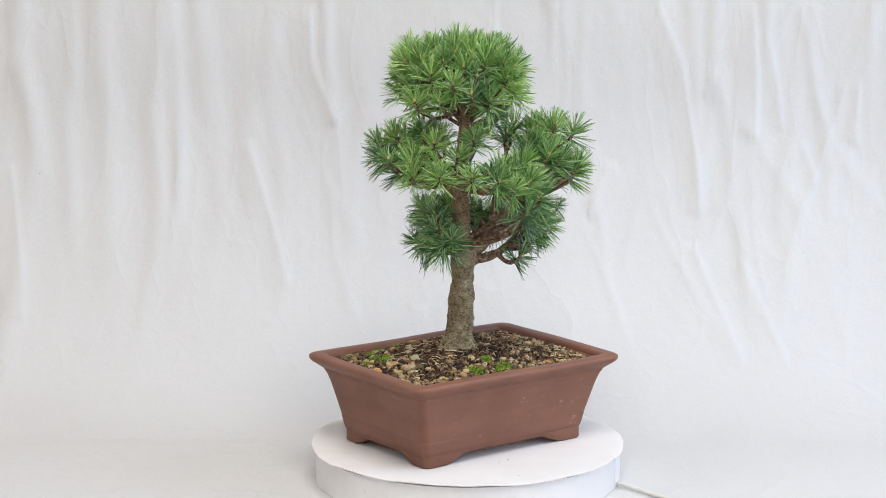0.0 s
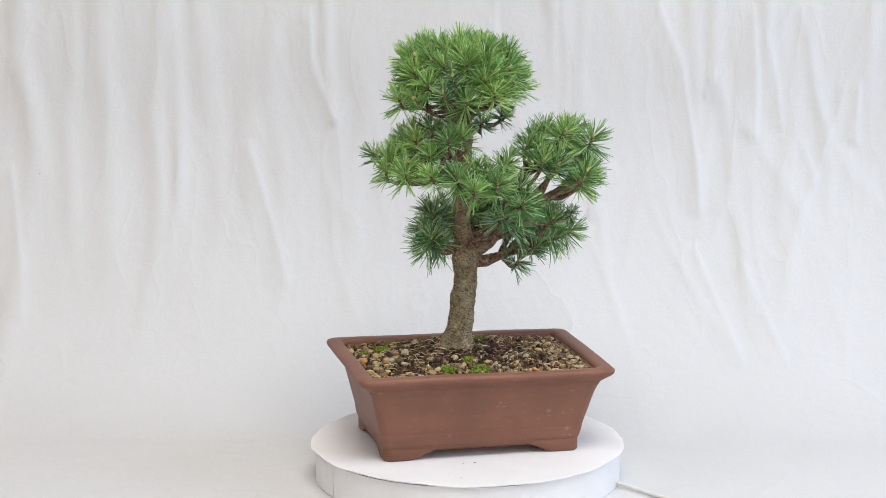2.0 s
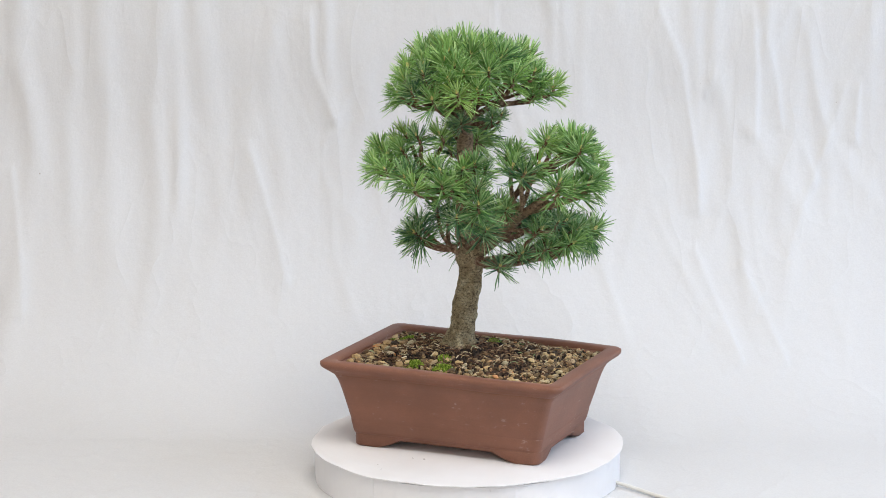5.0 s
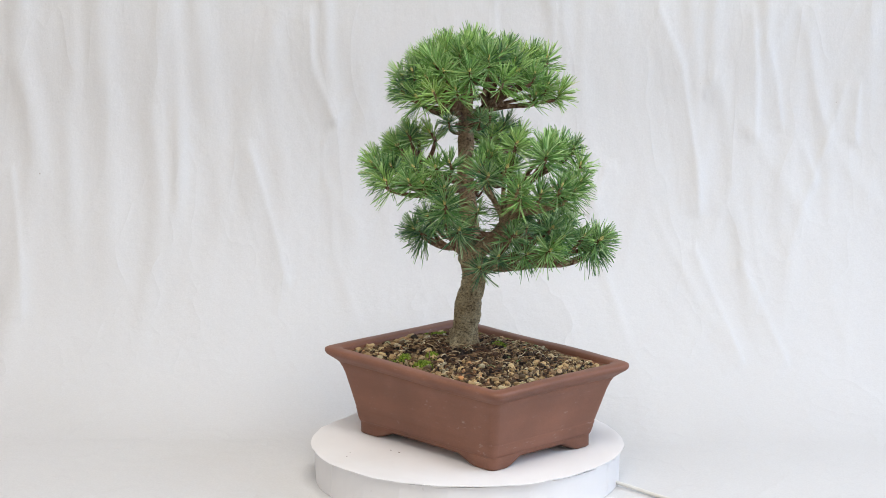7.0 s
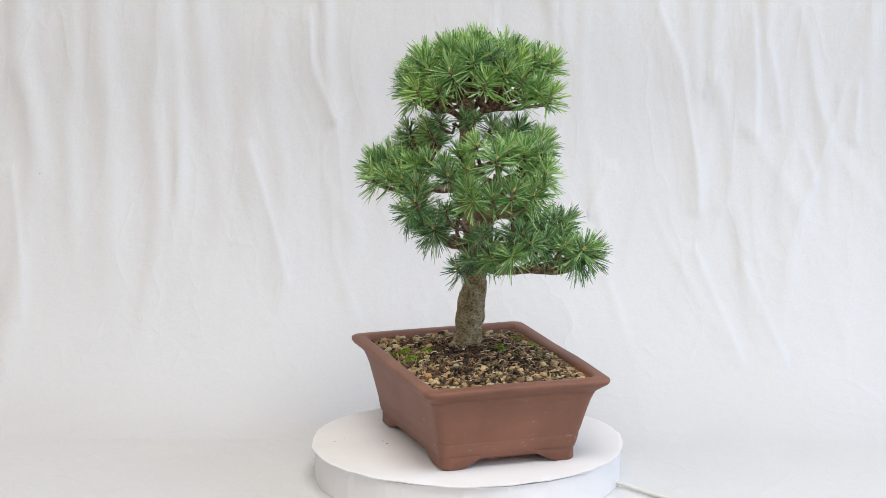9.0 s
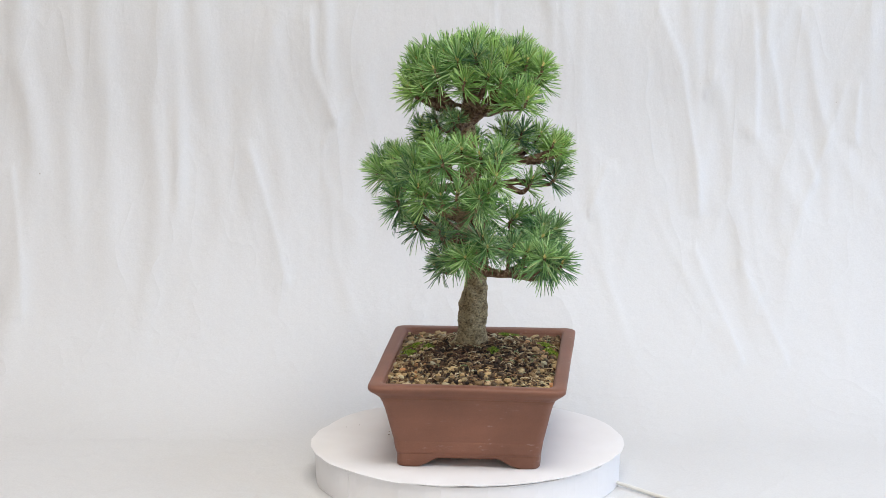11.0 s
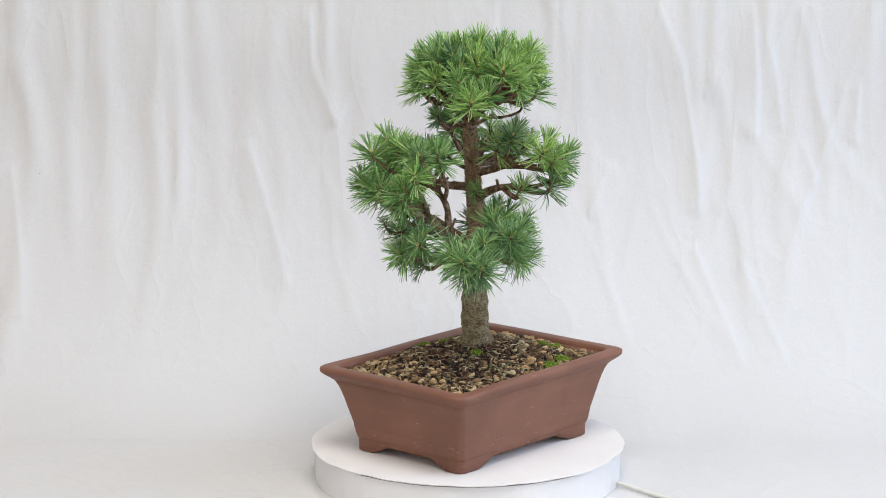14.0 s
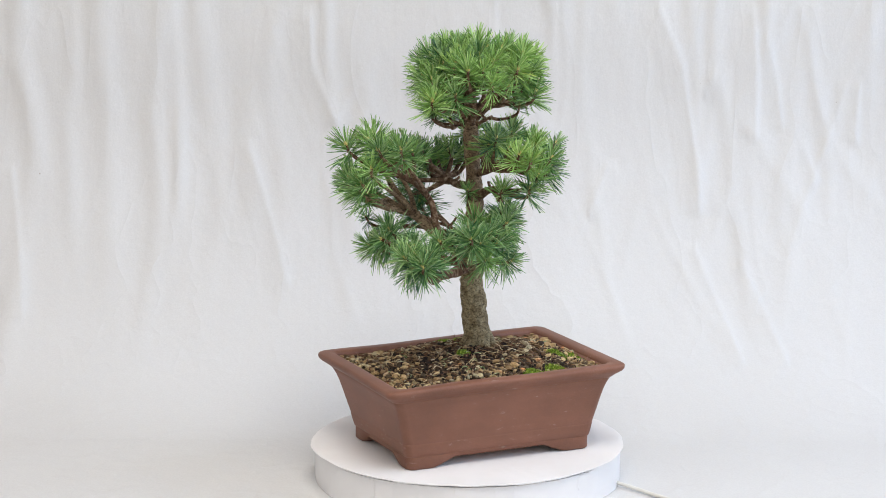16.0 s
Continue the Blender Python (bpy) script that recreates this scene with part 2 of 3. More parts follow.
# ---- the unseen room: walls, ceiling, floor, added to hold the lamps and bounce light ----
def room():
    X, Y0, Y1, H, T = 2.5, -3.9, 1.6, 2.6, 0.12
    tagged(obj("floor", box_bm(-X - T, Y0 - T, -0.06, X + T, Y1 + T, -0.004), WOOD, smooth=False), "assumed pale wooden floor, hidden under the cloth", "floor", kind="structure")
    tagged(obj("wall_north", box_bm(-X - T, Y1, -0.004, X + T, Y1 + T, H), PLASTER, smooth=False), "assumed plain white painted wall, hidden behind the cloth", "wall", kind="structure")

    def pierced(name, along, at, lo, hi, a0, a1, z0, z1, label):
        bm = bmesh.new()
        for u0, u1, w0, w1 in ((lo, a0, -0.004, H), (a1, hi, -0.004, H), (a0, a1, -0.004, z0), (a0, a1, z1, H)):
            if along == "y":
                piece = box_bm(at, u0, w0, at + T, u1, w1)
            else:
                piece = box_bm(u0, at - T, w0, u1, at, w1)
            me = bpy.data.meshes.new("piece")
            piece.to_mesh(me)
            piece.free()
            bm.from_mesh(me)
            bpy.data.meshes.remove(me)
        tagged(obj(name, bm, PLASTER, smooth=False), label, "wall", kind="structure")

    pierced("wall_east", "y", X, Y0, Y1, -1.8, 0.4, 0.6, 2.1, "unseen white painted wall with an opening for its lamp")
    pierced("wall_west", "y", -X - T, Y0, Y1, -1.05, 0.35, 0.6, 2.1, "unseen white painted wall with an opening for its lamp")
    pierced("wall_south", "x", Y0, -X - T, X + T, -0.7, 1.7, 0.8, 2.3, "unseen white painted wall with a wide opening for its lamp")
    bm = bmesh.new()
    for x0, x1, y0, y1 in ((-X - T, -0.6, Y0 - T, Y1 + T), (1.0, X + T, Y0 - T, Y1 + T), (-0.6, 1.0, Y0 - T, -2.05), (-0.6, 1.0, -0.65, Y1 + T)):
        piece = box_bm(x0, y0, H, x1, y1, H + 0.1)
        me = bpy.data.meshes.new("piece")
        piece.to_mesh(me)
        piece.free()
        bm.from_mesh(me)
        bpy.data.meshes.remove(me)
    tagged(obj("ceiling", bm, PLASTER, smooth=False), "unseen plain white ceiling with an opening for its lamp", "ceiling", kind="structure")


# ---- the cloth: a hanging sheet that sweeps forward over the floor ----
# folds: place across, lean, width, depth, top, bottom (metres on the hanging part)
FOLDS_LEFT = [(-0.605, 0.02, 0.016, 0.010, 0.46, -0.02), (-0.545, 0.03, 0.013, 0.006, 0.42, 0.10), (-0.49, 0.01, 0.018, 0.006, 0.50, 0.05),
              (-0.43, -0.01, 0.014, 0.006, 0.40, -0.05), (-0.405, 0.0, 0.010, 0.005, 0.52, 0.12), (-0.35, 0.02, 0.018, 0.005, 0.45, 0.0),
              (-0.30, -0.02, 0.020, 0.004, 0.34, 0.02), (-0.262, 0.02, 0.014, 0.005, 0.38, 0.06), (-0.20, 0.06, 0.008, 0.006, 0.56, 0.30),
              (-0.175, 0.05, 0.014, 0.004, 0.34, 0.05), (-0.15, -0.03, 0.012, 0.004, 0.30, 0.05)]
FOLDS_RIGHT = [(0.10, 0.05, 0.007, 0.004, 0.56, 0.34), (0.155, -0.03, 0.008, 0.004, 0.56, 0.30), (0.175, 0.08, 0.009, 0.004, 0.30, 0.02),
               (0.30, 0.07, 0.008, 0.005, 0.58, 0.22), (0.335, -0.05, 0.010, 0.004, 0.44, 0.10), (0.36, 0.05, 0.010, 0.005, 0.30, 0.02),
               (0.40, 0.02, 0.008, 0.005, 0.56, 0.34), (0.445, -0.02, 0.012, 0.004, 0.40, 0.05), (0.49, 0.03, 0.010, 0.004, 0.42, 0.12),
               (0.55, -0.03, 0.012, 0.006, 0.56, 0.26), (0.585, 0.02, 0.014, 0.004, 0.34, 0.02)]


# sharp creases: points across and up on the cloth, depth
CREASES = [([(0.271, 0.520), (0.304, 0.439), (0.327, 0.296), (0.330, 0.236)], 0.004),
           ([(0.402, 0.520), (0.411, 0.414), (0.409, 0.340)], 0.0035),
           ([(0.422, 0.483), (0.439, 0.414), (0.447, 0.352)], 0.003),
           ([(0.555, 0.414), (0.552, 0.333)], 0.004),
           ([(0.478, 0.326), (0.496, 0.272)], 0.003),
           ([(0.319, 0.190), (0.375, 0.057)], 0.003),
           ([(0.386, 0.168), (0.435, 0.057)], 0.003),
           ([(0.170, 0.232), (0.199, 0.301)], 0.003),
           ([(-0.224, 0.511), (-0.222, 0.442), (-0.188, 0.359)], 0.004),
           ([(-0.313, 0.325), (-0.253, 0.144)], 0.0035),
           ([(0.352, 0.427), (0.335, 0.396)], 0.0025),
           ([(-0.652, 0.292), (-0.620, 0.104)], 0.004)]


def crease_relief(x, z):
    d = 0.0
    for pts, depth in CREASES:
        for (ax, az), (bx, bz) in zip(pts, pts[1:]):
            ux, uz = bx - ax, bz - az
            t = ((x - ax) * ux + (z - az) * uz) / (ux * ux + uz * uz)
            if -0.02 < t < 1.02:
                off = ((x - ax) * uz - (z - az) * ux) / math.hypot(ux, uz)
                if abs(off) < 0.03:
                    d = max(d, depth * (math.exp(-off / 0.016) if off > 0 else math.exp(off / 0.004)))
    return d


def cloth_relief(x, z):
    d = 0.0
    for x0, lean, width, depth, top, low in FOLDS_LEFT + FOLDS_RIGHT:
        low -= 0.13
        mid = (top + low) / 2
        u = (x - x0 + lean * (z - mid) * 1.5 + 0.022 * noise.noise(Vector((z * 5, x0 * 40, 0))) + 0.006 * noise.noise(Vector((z * 13, x0 * 40, 5)))) / width
        if abs(u) < 4:
            fade = max(0.0, min(1.0, (top - z) / 0.08)) * max(0.0, min(1.0, (z - low) / 0.12))
            d += (0.62 if x0 < 0 else 0.5) * depth * fade * math.exp(-u * u) * (0.55 + 0.9 * abs(noise.noise(Vector((z * 4, x0 * 30, 11)))) * 2)
    hang = max(0.0, min(1.0, (z + 0.16) / 0.25))
    d += hang * (0.45 if x > -0.1 else 1.0) * (0.0040 * noise.noise(Vector((x * 8 + z, z * 1.6, 3.1))) + 0.0017 * noise.noise(Vector((x * 24 + 3 * z, z * 3.0, 7.7))))
    d += 0.0030 * noise.noise(Vector((x * 3.5, z * 4, 5.5)))
    # sharp creases from when it lay folded and crumpled
    bare = 0.35 if x < -0.2 else 1.0
    for k, (fx, fz, high) in enumerate(((6.0, 3.2, 0.0040), (5.0, -3.6, 0.0038), (10.0, 4.5, 0.0029), (9.0, -1.6, 0.0032))):
        warp = 0.35 * noise.noise(Vector((x * 5, z * 5, 9.0 + k)))
        r = 1 - abs(noise.noise(Vector((x * fx + z * fz + warp, (z - x * 0.2) * 1.5, 20.0 + 7 * k))))
        patch = max(0.0, noise.noise(Vector((x * 4 + k * 3, z * 3, 31.0 + k))) + 0.25)
        d += (0.75 if x > 0.1 else 0.5) * bare * (0.1 + 0.9 * hang) * high * max(0.0, (r - 0.86) / 0.14) ** 1.6 * min(1.0, patch * 2.2)
    d += 0.0003 * noise.noise(Vector((x * 60 + 9 * z, z * 30, 1.3)))
    return d


def backdrop_cloth():
    YW, R = 0.56, 0.41          # the hanging plane and the sweep's radius
    bm = bmesh.new()
    prof = [(-0.9, 0.0, 0.0, 1.0)]
    for i in range(1, 40):
        prof.append((-0.9 + i * (YW - R + 0.9) / 40, 0.0, 0.0, 1.0))
    for i in range(91):
        a = math.pi / 2 * i / 90
        prof.append((YW - R + R * math.sin(a), R - R * math.cos(a), -math.sin(a), math.cos(a)))
    for i in range(1, 121):
        prof.append((YW, R + i * 1.1 / 120, -1.0, 0.0))
    xs = [-1.4 + 0.7 * i / 40 for i in range(40)] + [-0.7 + 1.4 * i / 520 for i in range(521)] + [0.7 + 0.7 * i / 40 for i in range(1, 41)]
    rows = []
    for y, z, ny, nz in prof:
        row = []
        flat = 0.25 + 0.75 * min(1.0, max(0.0, -ny * 1.3))
        for x in xs:
            s = z - 0.165 if ny < 0 else -0.165
            d = cloth_relief(x / 1.04, s / 1.04) * flat + crease_relief(x, z) if ny < 0 else 0.0006 * (1 + noise.noise(Vector((x * 9, y * 9, 2.0))))
            row.append((x, y + ny * d, max(z + nz * d, 0.0)))
        rows.append(row)
    skin(bm, rows, closed=False)
    bmesh.ops.reverse_faces(bm, faces=bm.faces[:])
    ob = obj("backdrop", bm, CLOTH)
    thick = ob.modifiers.new("thickness", "SOLIDIFY")
    thick.thickness, thick.offset = 0.001, -1.0
    tagged(ob, "creased off-white cotton cloth hung behind and under", "backdrop cloth", kind="structure")


# ---- the turntable ----
RD = 0.1883


def turntable():
    table = tagged(new("turntable"), "round turntable wrapped in white paper", "turntable")

    def wob(a, f, seed):
        return noise.noise(Vector((math.cos(a) * f, math.sin(a) * f, seed)))

    # the side: sheets of paper bent round in uneven facets
    bm = bmesh.new()
    rng, angles, a = random.Random(4), [], 0.0
    while a < 6.24:
        angles.append(a)
        a += rng.uniform(0.05, 0.13)
    rings = []
    for z, amp in ((-TOP + 0.002, 0.002), (-TOP * 0.62, 0.0012), (-TOP * 0.3, 0.0012), (-0.0042, 0.0008)):
        rings.append([((RD - 0.003 + amp * wob(a, 9, z * 40)) * math.cos(a), (RD - 0.003 + amp * wob(a, 9, z * 40)) * math.sin(a), z) for a in angles])
    skin(bm, rings, True, True, True)
    part("side_paper", bm, PAPER, table, "creased white paper band", smooth=False)
    # sheet ends and small folds standing off the band
    for a0, wide, low, high in ((0.35, 0.16, -TOP + 0.004, -0.006), (1.9, 0.10, -TOP + 0.006, -0.005), (3.25, 0.2, -TOP + 0.004, -0.007), (4.35, 0.13, -TOP + 0.005, -0.005), (5.3, 0.22, -TOP + 0.006, -0.006)):
        bm = bmesh.new()
        out = []
        for z in (low, (low + high) / 2, high):
            row, rear = [], []
            for i in range(6):
                a = a0 + wide * i / 5
                r = RD - 0.0026 + 0.0002 * (i / 5) ** 2 + 0.00012 * math.sin(i * 2 + z * 300)
                row.append((r * math.cos(a), r * math.sin(a), z))
                rear.append(((r - 0.0007) * math.cos(a), (r - 0.0007) * math.sin(a), z))
            out.append(row + rear[::-1])
        skin(bm, out, True, True, True)
        part("paper_flap", bm, PAPER, table, smooth=False)
    # the top sheet: roughly cut round, its edge lifting and drooping
    bm = bmesh.new()
    n, rings = 220, []
    for r, z, edge in ((0.02, -0.0012, 0.0), (RD - 0.03, -0.0012, 0.0), (RD - 0.003, -0.0014, 1.0), (RD + 0.0012, -0.0018, 1.0), (RD + 0.0012, -0.0006, 1.0), (RD - 0.003, -0.0002, 0.8), (RD - 0.03, 0.0, 0.0),
                       (0.02, 0.0, 0.0)):
        ring = []
        for i in range(n):
            a = 2 * math.pi * i / n
            cut = edge * (0.0022 * wob(a, 2.6, 1.0) + 0.0012 * wob(a, 8, 2.0) + 0.0006 * wob(a, 26, 3.0))
            sink = edge * min(0.0006, 0.0030 * wob(a, 2.0, 5.0) + 0.0012 * wob(a, 7, 6.0))
            ring.append(((r + cut) * math.cos(a), (r + cut) * math.sin(a), z + sink))
        rings.append(ring)
    skin(bm, rings, True, True, True)
    part("top_paper", bm, PAPER, table, "white paper disc with a rough cut edge", smooth=False)
    return table


def power_cable():
    bm = bmesh.new()
    pts = smooth_line([(0.150, -0.02, 0.008), (0.19, -0.055, 0.006), (0.235, -0.105, 0.005), (0.32, -0.19, 0.005), (0.6, -0.5, 0.005), (1.1, -0.75, 0.005)], 8)
    tube(bm, pts, [0.0023] * len(pts), 8)
    tagged(obj("power_cable", bm, CABLE), "thin white cable running from the turntable over the cloth", "cable")


# ---- the pot ----
A, B = 0.1551, 0.1147            # half length and half depth at the rim
OX, OY = 0.0006, 0.0099        # the base's centre from the axis
RX, RY = 0.0022, 0.0106        # the rim's, a little askew


def loop(a, b, r, side=26, corner=8):
    """A rounded rectangle, counter-clockwise, the same number of points at any size."""
    pts = []
    for k, (sx, sy) in enumerate(((1, -1), (1, 1), (-1, 1), (-1, -1))):
        cx, cy = sx * (a - r), sy * (b - r)
        start = -90 + 90 * k
        for i in range(corner):
            t = radians(start + 90 * i / (corner - 1))
            pts.append((cx + r * math.cos(t), cy + r * math.sin(t)))
        nx, ny = ((1, 1), (-1, 1), (-1, -1), (1, -1))[k]
        t = radians(start + 90)
        p0 = (cx + r * math.cos(t), cy + r * math.sin(t))
        p1 = (nx * (a - r) + r * math.cos(t), ny * (b - r) + r * math.sin(t))
        for i in range(1, side):
            u = i / side
            pts.append((p0[0] + (p1[0] - p0[0]) * u, p0[1] + (p1[1] - p0[1]) * u))
    return pts


def ring_at(inset, z, r, sag=0.0):
    out = []
    u = max(0.0, min(1.0, (z - 0.02) / 0.07))
    ox, oy = OX + (RX - OX) * u, OY + (RY - OY) * u
    for x, y in loop(A - inset, B - inset * 0.87, r):
        k = 1 + 0.0025 * noise.noise(Vector((x * 14, y * 14, z * 14)))
        out.append((ox + x * k, oy + y * k, z + u * (0.0014 - x * 0.01) + sag * noise.noise(Vector((x * 9, y * 9, 4)))))
    return out


def bonsai_pot():
    pot = tagged(new("bonsai_pot"), "rectangular unglazed brown clay bonsai pot with flared sides", "plant pot")
    bm = bmesh.new()
    outer = [(0.0357, 0.0115, 0.010), (0.0355, 0.016, 0.010), (0.0328, 0.0265, 0.010), (0.0303, 0.0355, 0.010), (0.0278, 0.045, 0.010), (0.0255, 0.054, 0.010), (0.0232, 0.0630, 0.010),
             (0.0206, 0.0725, 0.010), (0.0176, 0.0810, 0.010), (0.0140, 0.0880, 0.010)]
    inner = [(0.0195, 0.1000, 0.009), (0.0225, 0.088, 0.009), (0.043, 0.02, 0.009)]
    skin(bm, [ring_at(*o) for o in outer] + [ring_at(*o) for o in inner], True, True, True)
    part("body", bm, CLAY, pot)
    bm = bmesh.new()
    rim = [(0.0168, 0.0866, 0.009), (0.0134, 0.0882, 0.010), (0.0102, 0.0908, 0.011), (0.0064, 0.0936, 0.012), (0.0028, 0.0962, 0.013), (0.0006, 0.0988, 0.013),
           (0.0001, 0.1014, 0.013), (0.0007, 0.1037, 0.012), (0.0026, 0.1049, 0.012), (0.0145, 0.1052, 0.010), (0.0178, 0.1040, 0.009), (0.0192, 0.1008, 0.009), (0.0190, 0.094, 0.009)]
    rings = [ring_at(*o, sag=0.0012) for o in rim]
    skin(bm, rings + [rings[0]], True)
    bmesh.ops.remove_doubles(bm, verts=bm.verts[:], dist=1e-6)
    part("rim", bm, CLAY, pot, "rounded outward clay rim")
    bm = bmesh.new()
    band = [(0.0372, 0.0150, 0.008), (0.0354, 0.0157, 0.008), (0.0343, 0.0176, 0.009), (0.0334, 0.0205, 0.009), (0.0327, 0.0235, 0.009), (0.0322, 0.0265, 0.009), (0.0317, 0.0290, 0.009),
            (0.0312, 0.0315, 0.009), (0.0318, 0.0345, 0.009)]
    rings = [ring_at(*o) for o in band]
    skin(bm, rings + [rings[0]], True)
    bmesh.ops.remove_doubles(bm, verts=bm.verts[:], dist=1e-6)
    part("base_band", bm, CLAY, pot, "raised clay moulding")
    # cloud feet that wrap the corners
    a2, b2, r, high = 0.1195, 0.0838, 0.010, 0.0145
    full = loop(a2, b2, r, side=60)
    thin = loop(a2 - 0.011, b2 - 0.011, r * 0.5, side=60)

    def lift(x, y):
        gap = max(a2 - abs(x), 0) if abs(y) > b2 - 0.004 else (max(b2 - abs(y), 0) if abs(x) > a2 - 0.004 else 0)
        flat, end = (0.027, 0.074) if abs(y) > b2 - 0.004 else (0.021, 0.058)
        u = max(0.0, min(1.0, (gap - flat) / (end - flat)))
        return (high - 0.001) * u * u * (3 - 2 * u)

    for sx, sy in ((1, -1), (1, 1), (-1, 1), (-1, -1)):
        keep = [i for i, (x, y) in enumerate(full) if x * sx > 0 and y * sy > 0 and lift(x, y) < high - 0.0012]
        cut = [k for k in range(1, len(keep)) if keep[k] != keep[k - 1] + 1]
        if cut:
            keep = keep[cut[0]:] + keep[:cut[0]]
        bm = bmesh.new()
        sec = [[], [], [], [], []]
        for i in keep:
            (x, y), (u, v) = full[i], thin[i]
            z = lift(x, y)
            mid = Vector((x, y)).lerp(Vector((u, v)), 0.18)
            sec[0].append((OX + x, OY + y, high + 0.004))
            sec[1].append((OX + x, OY + y, min(z + 0.0018, high)))
            sec[2].append((OX + mid.x, OY + mid.y, z))
            sec[3].append((OX + u, OY + v, z))
            sec[4].append((OX + u, OY + v, high + 0.004))
        skin(bm, sec, closed=False)
        part("foot", bm, CLAY, pot, "cloud-shaped clay foot")
    return pot


# ---- soil, grit, fallen needles, moss ----
TRUNK_BASE = (-0.0115, 0.0035)
IA, IB = A - 0.0188, B - 0.0165


def soil_height(x, y):
    """The soil's surface over the turntable, in the pot's space."""
    u, v = (x - RX) / IA, (y - RY) / IB
    edge = max(abs(u), abs(v))
    rise = 0.018 * max(0.0, 1 - (u * u + v * v)) + 0.004 * math.exp(-((x - TRUNK_BASE[0]) ** 2 + (y - TRUNK_BASE[1]) ** 2) / 0.0012)
    return 0.0990 - 0.008 * x + rise - 0.002 * max(0.0, (edge - 0.85) / 0.15) + 0.0015 * noise.noise(Vector((x * 60, y * 60, 0)))


def stone_bm(rng, cuts=1):
    bm = bmesh.new()
    bmesh.ops.create_icosphere(bm, subdivisions=cuts, radius=1.0)
    sh = Vector((rng.uniform(0, 50), rng.uniform(0, 50), 0))
    for v in bm.verts:
        v.co *= 1 + 0.34 * noise.noise(v.co * 0.9 + sh)
    return bm


def pot_soil():
    rng = random.Random(11)
    bm = bmesh.new()
    nx, ny = 64, 48
    rows = []
    for j in range(ny + 1):
        row = []
        for i in range(nx + 1):
            x, y = RX + (2 * i / nx - 1) * IA, RY + (2 * j / ny - 1) * IB
            row.append((x, y, soil_height(x, y) - 0.001))
        rows.append(row)
    skin(bm, rows, closed=False)
    soil = tagged(obj("pot_soil", bm, SOIL), "dark soil topped with grit and fallen needles in the pot", "soil")
    shapes = []
    for k in range(10):
        b = stone_bm(rng)
        me = bpy.data.meshes.new("pebble")
        b.to_mesh(me)
        b.free()
        me.materials.append(PEBBLE)
        shapes.append(me)

    def spot():
        while True:
            x, y = RX + rng.uniform(-0.98, 0.98) * IA, RY + rng.uniform(-0.98, 0.98) * IB
            if math.hypot(x - TRUNK_BASE[0], y - TRUNK_BASE[1]) > 0.022:
                return x, y

    def stony(x, y):
        """More and larger grit towards the pot's edges."""
        return max(abs(x - OX) / IA, abs(y - OY) / IB) + 0.25 * noise.noise(Vector((x * 25, y * 25, 8)))

    made = 0
    while made < 300:
        x, y = spot()
        if stony(x, y) < rng.uniform(0.35, 1.0):
            continue
        s = rng.uniform(0.0026, 0.0048) * (1.3 if x < -0.04 and y < 0.01 else 1.0)
        ob = new("pebble", shapes[made % 10])
        ob.parent = soil
        ob.matrix_basis = Matrix.LocRotScale((x, y, soil_height(x, y) + s * 0.42), Euler((rng.uniform(-0.5, 0.5), rng.uniform(-0.5, 0.5), rng.uniform(0, 6.3))),
                                             (s * rng.uniform(0.9, 1.4), s, s * rng.uniform(0.55, 0.8)))
        made += 1
    # fine grit, joined
    verts, faces = [], []
    tmpl = []
    for k in range(6):
        b = stone_bm(rng)
        tmpl.append(([v.co.copy() for v in b.verts], [[v.index for v in f.verts] for f in b.faces]))
        b.free()
    dark_v, dark_f = [], []
    for k in range(4600):
        x, y = spot()
        s = rng.uniform(0.0008, 0.0020) if k % 3 else rng.uniform(0.0017, 0.0031)
        m = Matrix.LocRotScale((x, y, soil_height(x, y) + s * 0.2), Euler((rng.uniform(0, 6.3), rng.uniform(0, 6.3), rng.uniform(0, 6.3))), (s * 1.3, s, s * 0.75))
        vs, fs = tmpl[k % 6]
        crumb = stony(x, y) < rng.uniform(0.45, 1.1)
        V, F = (dark_v, dark_f) if crumb else (verts, faces)
        off = len(V)
        V += [m @ v for v in vs]
        F += [[off + i for i in f] for f in fs]
    me = bpy.data.meshes.new("crumbly_soil")
    me.from_pydata(dark_v, [], dark_f)
    me.materials.append(CRUMB)
    crumbs = new("crumbly_soil", me)
    crumbs.parent = soil
    tagged(crumbs, "dark crumbly potting soil", kind="stuff")
    me = bpy.data.meshes.new("fine_grit")
    me.from_pydata(verts, [], faces)
    me.materials.append(GRIT)
    grit = new("fine_grit", me)
    grit.parent = soil
    tagged(grit, "fine brown and grey grit", kind="stuff")
    # fallen needles, joined
    verts, faces = [], []
    for k in range(1700):
        x, y = spot()
        if stony(x, y) > rng.uniform(0.45, 1.25):
            continue
        ln, a, w = rng.uniform(0.004, 0.015), rng.uniform(0, 6.3), rng.uniform(0.0003, 0.0006)
        d, s = Vector((math.cos(a), math.sin(a), 0)), Vector((-math.sin(a), math.cos(a), 0))
        bend = s * rng.uniform(-0.004, 0.004) + Vector((0, 0, rng.uniform(0, 0.003)))
        off, z = len(verts), soil_height(x, y) + rng.uniform(0.0005, 0.003)
        tip = rng.uniform(-0.002, 0.003)
        for i in range(4):
            u = i / 3 - 0.5
            c = Vector((x, y, z + tip * u)) + d * (ln * u) + bend * (1 - 4 * u * u)
            verts += [c + s * w, c + Vector((0, 0, w * 1.5)), c - s * w]
        for i in range(3):
            q = off + 3 * i
            faces += [[q, q + 1, q + 4, q + 3], [q + 1, q + 2, q + 5, q + 4]]
    me = bpy.data.meshes.new("needle_litter")
    me.from_pydata(verts, [], faces)
    me.materials.append(LITTER)
